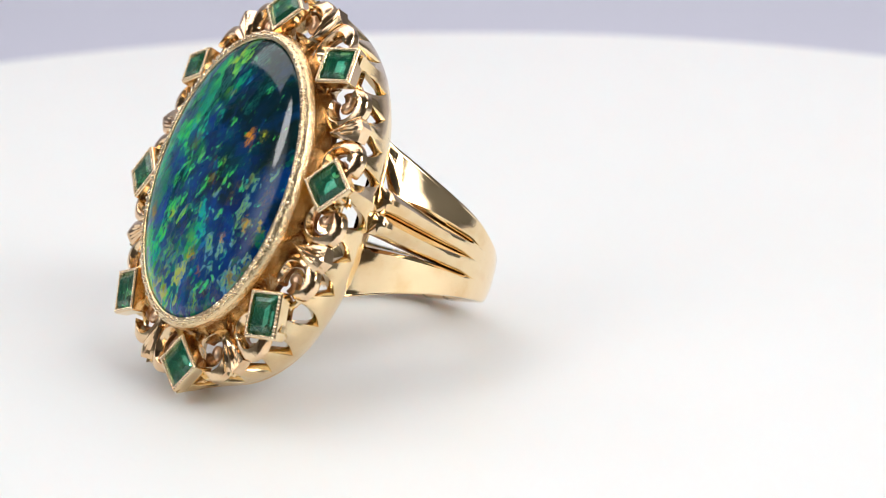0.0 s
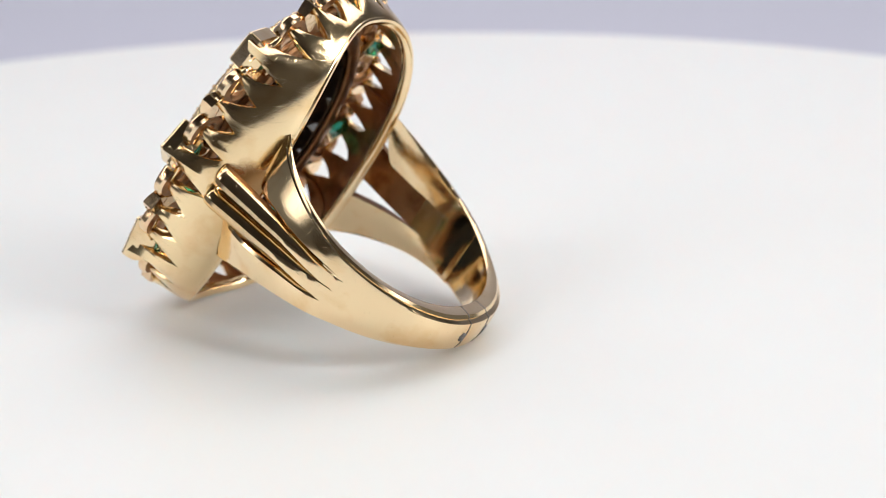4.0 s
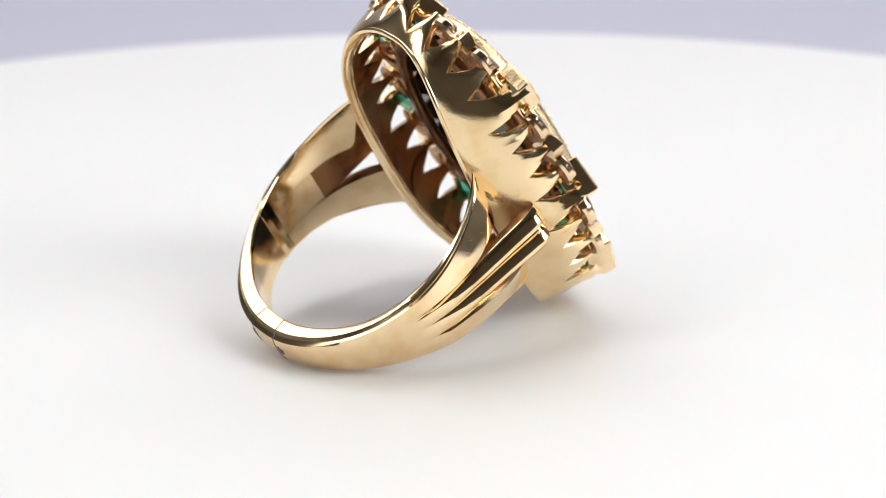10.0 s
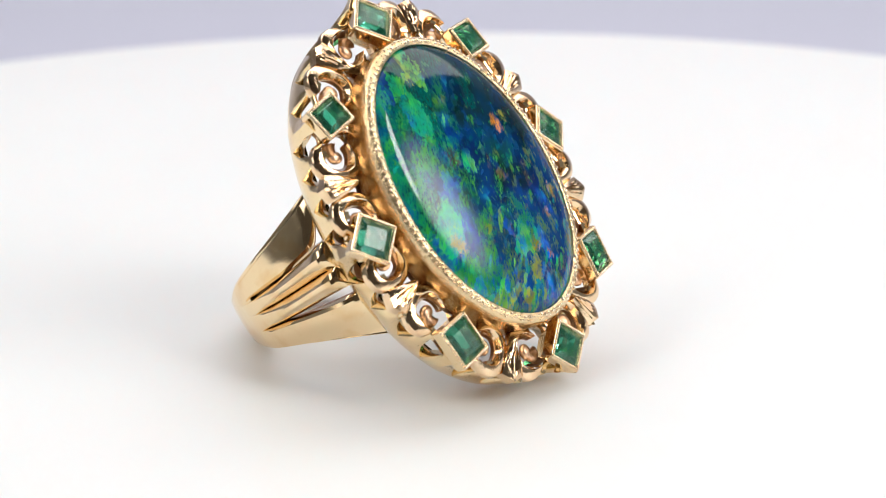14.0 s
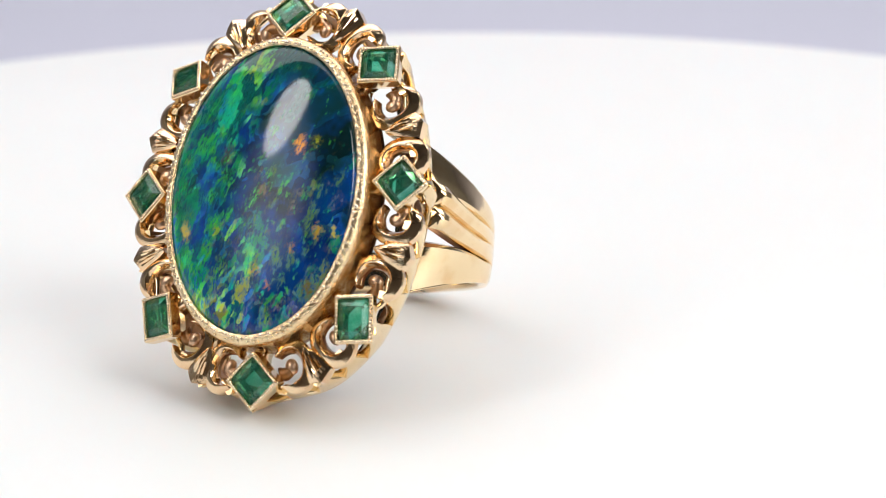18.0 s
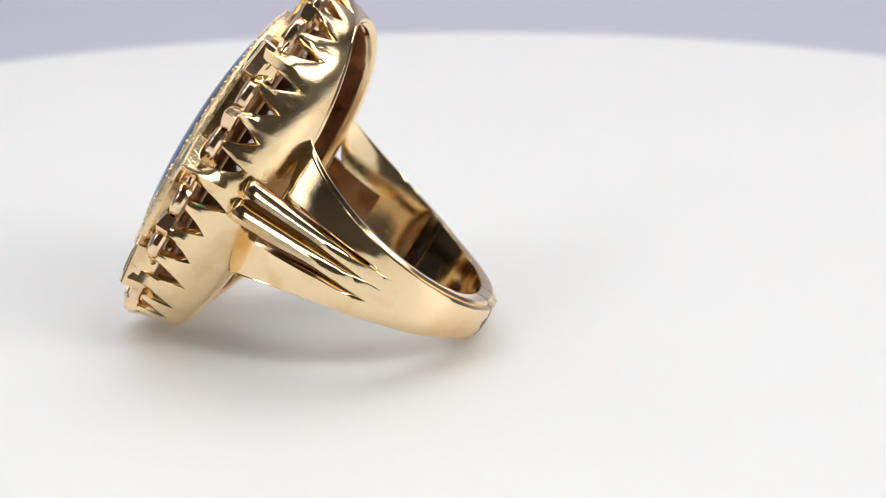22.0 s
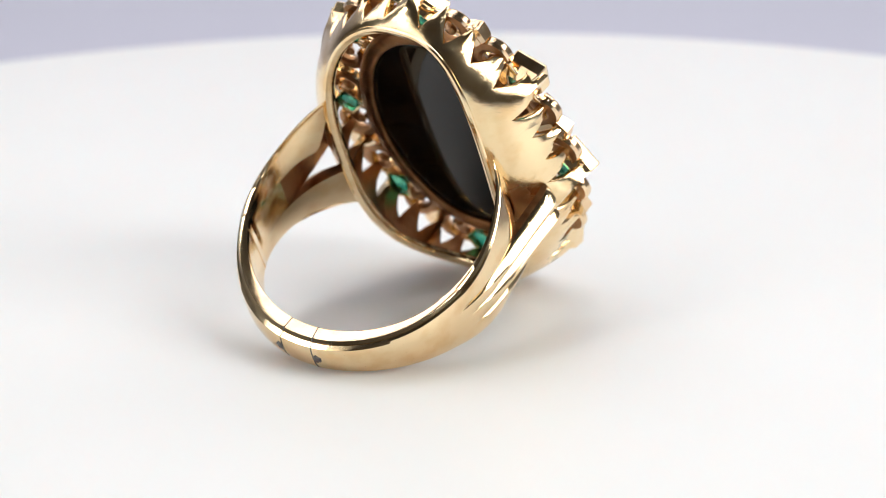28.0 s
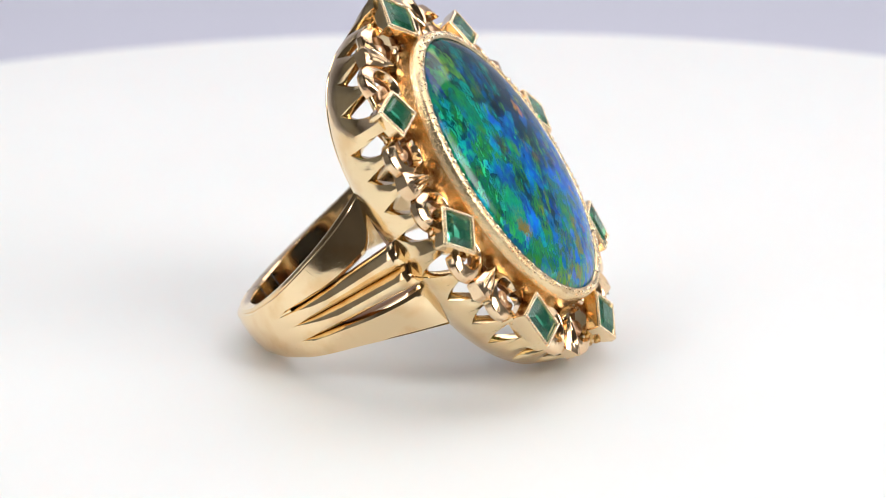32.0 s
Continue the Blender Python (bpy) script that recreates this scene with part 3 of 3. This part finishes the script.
for stone in STONES:
    build_strut(stone[0], stone[1])


# scrolls and leaves between the emeralds
def build_scroll(x, y, turn, side):
    """A C-scroll open towards its emerald: a domed crescent, a bright inner bevel and a curl in its mouth."""
    at = FACE @ pose(x * MM, y * MM, -0.45 * MM, 0, 0, turn)
    path, sides, ups, sections = [], [], [], []
    n = 40
    for k in range(n + 1):
        f = k / n
        a = radians(90 * side) + radians(38 + 284 * f)
        ca, sa = math.cos(a), math.sin(a)
        grow = 0.5 + 0.5 * ca
        w = (0.44 + 0.10 * grow) * (0.3 + 0.7 * math.sin(math.pi * min(1.0, 4.5 * min(f, 1 - f) + 0.05) / 2))
        rx, ry = 1.86 - w, 1.50 - w
        path.append((rx * ca, ry * sa, -0.14 * grow))
        nx, ny = ca / rx, sa / ry
        l = math.hypot(nx, ny)
        sides.append((nx / l, ny / l, 0))
        ups.append((0, 0, 1))
        sections.append([(w * 0.7, -0.95), (w, -0.75), (w, -0.36), (w * 0.9, -0.26), (w * 0.5, -0.12), (w * 0.1, -0.02), (-w * 0.22, 0.02), (-w * 0.36, -0.02),
                         (-w * 0.95, -0.42), (-w * 1.02, -0.52), (-w * 1.02, -0.85), (-w * 0.4, -0.98)])
    bm = bmesh.new()
    sweep(bm, path, sides, ups, sections)
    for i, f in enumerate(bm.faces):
        # only the hollow inside and the underside take unpolished gold darkened as shade
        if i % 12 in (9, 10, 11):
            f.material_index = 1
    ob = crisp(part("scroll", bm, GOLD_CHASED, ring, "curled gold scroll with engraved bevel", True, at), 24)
    ob.data.materials.append(GOLD_RAW_SHADED)
    # the curl: a short tapering stem from the mouth, rolled up into a knob
    path, sides, ups, sections = [], [], [], []
    for k in range(11):
        f = k / 10
        p = Vector((-0.05 + 0.18 * math.sin(math.pi * f), (1.25 - 0.95 * f) * side, -0.80 + 0.10 * f))
        path.append(p)
        w = 0.50 - 0.06 * f
        sides.append((1, 0, 0))
        ups.append((0, 0, 1))
        sections.append([(w * math.cos(b), 0.34 * math.sin(b)) for b in [2 * math.pi * j / 8 for j in range(8)]])
    bm = bmesh.new()
    sweep(bm, path, sides, ups, sections)
    knob = bmesh.ops.create_uvsphere(bm, u_segments=12, v_segments=8, radius=0.5)["verts"]
    bmesh.ops.scale(bm, vec=(1.15, 0.9, 0.66), verts=knob)
    bmesh.ops.translate(bm, vec=path[-1] + Vector((-0.12, 0, 0.02)), verts=knob)
    bm.normal_update()
    # faces turned down get the dark gold: shade painted under the curl
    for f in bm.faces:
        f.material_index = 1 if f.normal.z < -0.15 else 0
    part("curl", bm, GOLD_ROSE, ob).data.materials.append(GOLD_RAW_SHADED)


def build_leaf(x, y, turn, size):
    """A pointed fan leaf with deep graver cuts that spread towards the rim."""
    at = FACE @ pose(x * MM, y * MM, -0.5 * MM, 0, 0, turn)
    bm = bmesh.new()
    n, m = 14, 8
    # graver cuts: direction across the fan, and where each one starts
    cuts = {4: 0.3, 6: 0.1, 7: 0.0, 9: 0.15, 11: 0.35}
    top = []
    for i in range(m + 1):
        f = i / m
        along = -1.35 * size + 2.1 * size * f
        half = size * (0.16 + 0.72 * f ** 0.8)
        row = []
        for j in range(n + 1):
            g = j / n * 2 - 1
            deep = -0.13 * min(1.0, max(0.0, f - cuts[j]) / 0.25) * (1 - smoothstep((f - 0.6) / 0.3)) if j in cuts else 0.0
            tip = (0.52 * size * (1 - abs(g)) ** 0.9 - 0.12 * size) * f
            row.append((along + tip, half * g, 0.12 - 0.42 * f ** 2 + 0.2 * (1 - g * g) + deep))
        top.append(row)
    t = [[bm.verts.new(p) for p in row] for row in top]
    b = [[bm.verts.new((p[0] - 0.05, p[1] * 0.95, -1.0)) for p in row] for row in top]
    for i in range(m):
        for j in range(n):
            bm.faces.new((t[i][j], t[i][j + 1], t[i + 1][j + 1], t[i + 1][j]))
            bm.faces.new((b[i][j], b[i + 1][j], b[i + 1][j + 1], b[i][j + 1]))
        bm.faces.new((t[i][0], t[i + 1][0], b[i + 1][0], b[i][0]))
        bm.faces.new((t[i][n], b[i][n], b[i + 1][n], t[i + 1][n]))
    for j in range(n):
        bm.faces.new((t[0][j], b[0][j], b[0][j + 1], t[0][j + 1]))
        bm.faces.new((t[m][j], t[m][j + 1], b[m][j + 1], b[m][j]))
    crisp(part("leaf", bm, GOLD_CHASED, ring, "engraved gold leaf with fanned ribs", True, at), 16)


def oval(phi, k):
    """A point on the ring of ornaments, k times its middle size."""
    return 9.7 * k * math.cos(phi), 12.65 * k * math.sin(phi)


# each pair of scrolls stands a little off the middle between its emeralds
SHIFT = (-1.5, 0.0, 0.0, 0.3, -2.6, -1.5, 1.3, 1.2)
for k in range(8):
    mid = seat_angle(k + 0.5) + radians(SHIFT[k])
    out = math.degrees(math.atan2(math.sin(mid) / 12.65, math.cos(mid) / 9.7))
    build_leaf(*oval(mid, 1.03), out, 1.05)
    for side in (-1, 1):
        phi = mid + side * radians(8.9)
        nx = math.degrees(math.atan2(math.sin(phi) / 12.65, math.cos(phi) / 9.7))
        build_scroll(*oval(phi, 0.966), nx, side)


# shank: a solid band below; its shoulders are cut into four ribs a side
HUB, R_IN = -11.8, 9.15


def half_width(deg):
    return 1.5 + 3.5 * (deg / 121) ** 2.2 + 0.12 * smoothstep((deg - 15) / 35)


def around(deg, r, side):
    a = radians(deg)
    foot = max(0.0, math.cos(a))
    askew = -(0.40 if side * deg < 0 else 0.12) * smoothstep((abs(deg) - 15) / 40)
    return Vector((side * r * math.sin(a), askew - 0.15 * foot, HUB - r * math.cos(a) - 0.25 * foot))


def band_thickness(deg):
    return 1.0 + 0.75 * (1 - smoothstep((deg - 10) / 60))


def band_section(h, thick):
    """Across the band: a fine step along its upper edge, a low crown, a rounded lower edge."""
    return [(-h + 0.3, 0), (-h + 0.05, 0.18), (-h, thick * 0.45), (-h + 0.08, thick * 0.72), (-h * 0.80, thick * 0.90), (-h * 0.4, thick * 0.985), (0, thick),
            (h * 0.4, thick * 0.985), (h * 0.74, thick * 0.93), (h - 0.36, thick * 0.86), (h - 0.28, thick * 0.70), (h - 0.20, thick * 0.72), (h - 0.03, thick * 0.60), (h, 0.25), (h - 0.06, 0.1), (h - 0.3, 0)]


def blend(rows, x):
    """Smooth steps through (place, value) pairs."""
    for (a, u), (b, v) in zip(rows, rows[1:]):
        if x <= b:
            g = min(max((x - a) / (b - a), 0.0), 1.0)
            return u + (v - u) * g
    return rows[-1][1]


def crown(y, h, t):
    """Height of the band's outside at y across it."""
    rows = ((-h, t * 0.45), (-h + 0.08, t * 0.72), (-h * 0.80, t * 0.90), (-h * 0.4, t * 0.985), (0, t), (h * 0.4, t * 0.985), (h * 0.74, t * 0.93),
            (h - 0.36, t * 0.86), (h - 0.28, t * 0.70), (h - 0.20, t * 0.72), (h - 0.03, t * 0.60), (h, 0.25))
    return blend(rows, y)


def build_shank():
    bm = bmesh.new()
    rows = []
    end = 76
    for k in range(-44, 45):
        deg = k * end / 44
        h = half_width(abs(deg))
        sink = 0.30 * smoothstep((abs(deg) - 68) / 8)
        row = []
        for y, r in band_section(h - 0.3 * sink, band_thickness(abs(deg))):
            p = around(deg, R_IN + 0.3 * sink + r * (1 - sink), 1)
            row.append((p.x, y + p.y, p.z))
        rows.append(row)
    loft(bm, rows, True, False, True)
    band = crisp(part("shank_band", bm, GOLD, ring, "plain polished gold finger band", space=FACE), 30)
    # sizing joins, with grey solder
    for x, side in ((1.3, 1), (-1.3, -1)):
        deg = math.degrees(math.asin(abs(x) / (R_IN + 1.75)))
        bm = bmesh.new()
        rows = []
        for d in (-0.2, 0.2):
            row = []
            for y, r in band_section(half_width(deg) + 0.015, band_thickness(deg) + 0.02):
                p = around(deg + d, R_IN + r - (0.015 if r == 0 else 0), side)
                row.append((p.x, y + p.y, p.z))
            rows.append(row)
        loft(bm, rows, True, False, True)
        part("solder_seam", bm, SOLDER, band, "dark sizing seam")
        bm = bmesh.new()
        pts = []
        for k in range(14):
            a = 2 * math.pi * k / 14
            ragged = 1 + 0.18 * math.sin(5 * a + side)
            p = around(deg + 1.75 + 1.7 * math.cos(a) * ragged, R_IN + 1.60, side)
            pts.append((p.x, -0.15 + 0.5 * math.sin(a) * ragged * (0.75 - 0.25 * math.cos(a)), p.z))
        rim = [(p[0], p[1], p[2] - 0.185) for p in pts]
        loft(bm, [pts, rim], True, False, True)
        part("solder_spot", bm, SOLDER, band, "grey solder patch")


build_shank()


def build_rib(side, kind):
    """One rib of the shoulder. Side ribs run to the back rim, the middle pair ends blunt on the wall."""
    shift = 0.0 if side > 0 else -0.08
    mid = kind in ("upper_mid", "lower_mid")
    first, end = 62, (116 if mid else 129)
    n = 40
    path, sides, ups, sections = [], [], [], []
    # the rounded ends of the middle pair take closer steps
    way_along = [first + (end - first) * (1 - (1 - k / n) ** (1.8 if mid else 1.0)) for k in range(n + 1)]
    for deg in way_along:
        h = half_width(deg)
        off = shift * smoothstep((deg - 70) / 40)
        # edges: outer ones follow the band, inner ones the cuts
        upper = blend(((62, 1.05), (75, 1.08), (100, 1.36), (130, 1.95)), deg) + off
        seam = 0.05 - 0.12 * smoothstep((deg - 75) / 40) + off
        lower = -blend(((62, 1.15), (75, 1.18), (100, 1.48), (130, 1.75)), deg) + off
        open_up = 0.03 * smoothstep((deg - 70) / 6) + (0.27 if side < 0 else -0.5) * smoothstep((deg - 102) / 24)
        open_low = 0.03 * smoothstep((deg - 73) / 6) + 0.12 * smoothstep((deg - 100) / 28)
        y0, y1 = {"top": (upper + open_up, h), "upper_mid": (seam, upper), "lower_mid": (lower, seam), "bottom": (-h, lower - open_low)}[kind]
        p = around(deg, R_IN + 0.012 - 0.05 * (1 - smoothstep((deg - 62) / 5)), side)
        u = (p - Vector((0, 0, HUB))).normalized()
        thick = 1.0 + (0.35 if mid else 0.15) * smoothstep((deg - 76) / 36)
        if mid:
            g = smoothstep((deg - 86) / 29)
            p = p.lerp(Vector((side * 9.62, 0, -4.55 + (deg - 114) * 0.19)), g)
            u = u.lerp(Vector((side, 0, 0.05)), g).normalized()
            if deg > 110.0:
                thick *= math.sqrt(max(0.02, 1 - ((deg - 110.0) / 6.0) ** 2))
        # side ribs thin out along the rim
        if not mid:
            thick -= 0.45 * smoothstep((deg - 117) / 13)
        if kind == "top":
            y0 += (y1 - y0 - 1.3) * smoothstep((deg - 117) / 13)
        w = (y1 - y0) / 2
        path.append((p.x, (y0 + y1) / 2 + p.y, p.z))
        sides.append((0, 1, 0))
        ups.append(u)
        # the cuts between the ribs start at their own places and deepen quickly
        cut_up, cut_mid, cut_low = (0.97 - d * smoothstep((deg - a) / 14) for a, d in ((66, 0.55), (73, 0.50), (70, 0.55)))
        lo, hi = {"top": (cut_up, 0.62), "upper_mid": (cut_mid, cut_up), "lower_mid": (cut_low, cut_mid), "bottom": (0.5, cut_low)}[kind]
        if mid:
            soft = 0.06 + 0.24 * smoothstep((deg - 73) / 22)
            sections.append([(-w, 0.0), (-w, thick * lo * 0.5), (-w, thick * lo), (-w + w * soft, thick * (lo + (1 - lo) * 0.62)), (-w + w * soft * 2.4, thick * (lo + (1 - lo) * 0.92)), (-w * 0.2, thick),
                             (w * 0.2, thick), (w - w * soft * 2.4, thick * (hi + (1 - hi) * 0.92)), (w - w * soft, thick * (hi + (1 - hi) * 0.62)), (w, thick * hi), (w, thick * hi * 0.5), (w, 0.0)])
            continue
        # side ribs carry on the band's own outline at their free edge
        centre, cut = (y0 + y1) / 2, lo if kind == "top" else hi
        inner, way = (y0, 1) if kind == "top" else (y1, -1)
        wide = 2 * w
        steps = [(0.0, cut), (0.05 * wide, cut + (1 - cut) * 0.6), (0.13 * wide, cut + (1 - cut) * 0.94), (0.3 * wide, 1.0), (0.45 * wide, 1.0)]
        edge = (0.36, 0.28, 0.20, 0.03, 0.0) if kind == "top" else (0.5, 0.3, 0.18, 0.08, 0.0)
        row = [(inner, 0.0), (inner, thick * cut * 0.5)]
        arch = (0.72 if kind == "top" else 0.95) * smoothstep((deg - 68) / 40)
        # the lower rib rises towards its cut and so looks down at the table
        rise = 0.0 if kind == "top" else 0.17 * smoothstep((deg - 84) / 28)
        row += [(inner + way * d, crown(inner + way * d, h, thick) * f * (1 - arch * ((inner + way * d) / h) ** 2) + rise * (wide - d)) for d, f in steps]
        row += [(inner + way * (wide - min(d, 0.5 * wide)), crown(way * (h - d), h, thick) * (1 - arch * (1 - d / h) ** 2)) for d in edge]
        row += [(inner + way * (wide - 0.05), 0.1), (inner + way * (wide - min(0.3, 0.4 * wide)), 0.0)]
        if kind == "bottom":
            row = row[::-1]
        sections.append([(y - centre, r) for y, r in row])
    bm = bmesh.new()
    sweep(bm, path, sides, ups, sections)
    # middle pair's backs are brown from soldering; cut walls carry groove shade as colour
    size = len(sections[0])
    dark_faces = {"top": (0, 1), "bottom": (size - 3, size - 2)}.get(kind, (0, 1, 9, 10, 11))
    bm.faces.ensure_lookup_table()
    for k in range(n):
        for j in dark_faces:
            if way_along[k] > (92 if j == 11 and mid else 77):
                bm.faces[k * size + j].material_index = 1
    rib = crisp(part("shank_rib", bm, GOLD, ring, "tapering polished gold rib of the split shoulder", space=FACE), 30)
    rib.data.materials.append(GOLD_RAW_SHADED)


for side in (-1, 1):
    for kind in ("top", "upper_mid", "lower_mid", "bottom"):
        build_rib(side, kind)


# ---- what moves: the turntable carries the ring round ----
def motions():
    turn = [(k * 0.25, Matrix.Rotation(-2 * math.pi * k * 0.25 / PERIOD, 4, "Z")) for k in range(129)]
    walk(turntable, turn)
    walk(ring, turn)


motions()
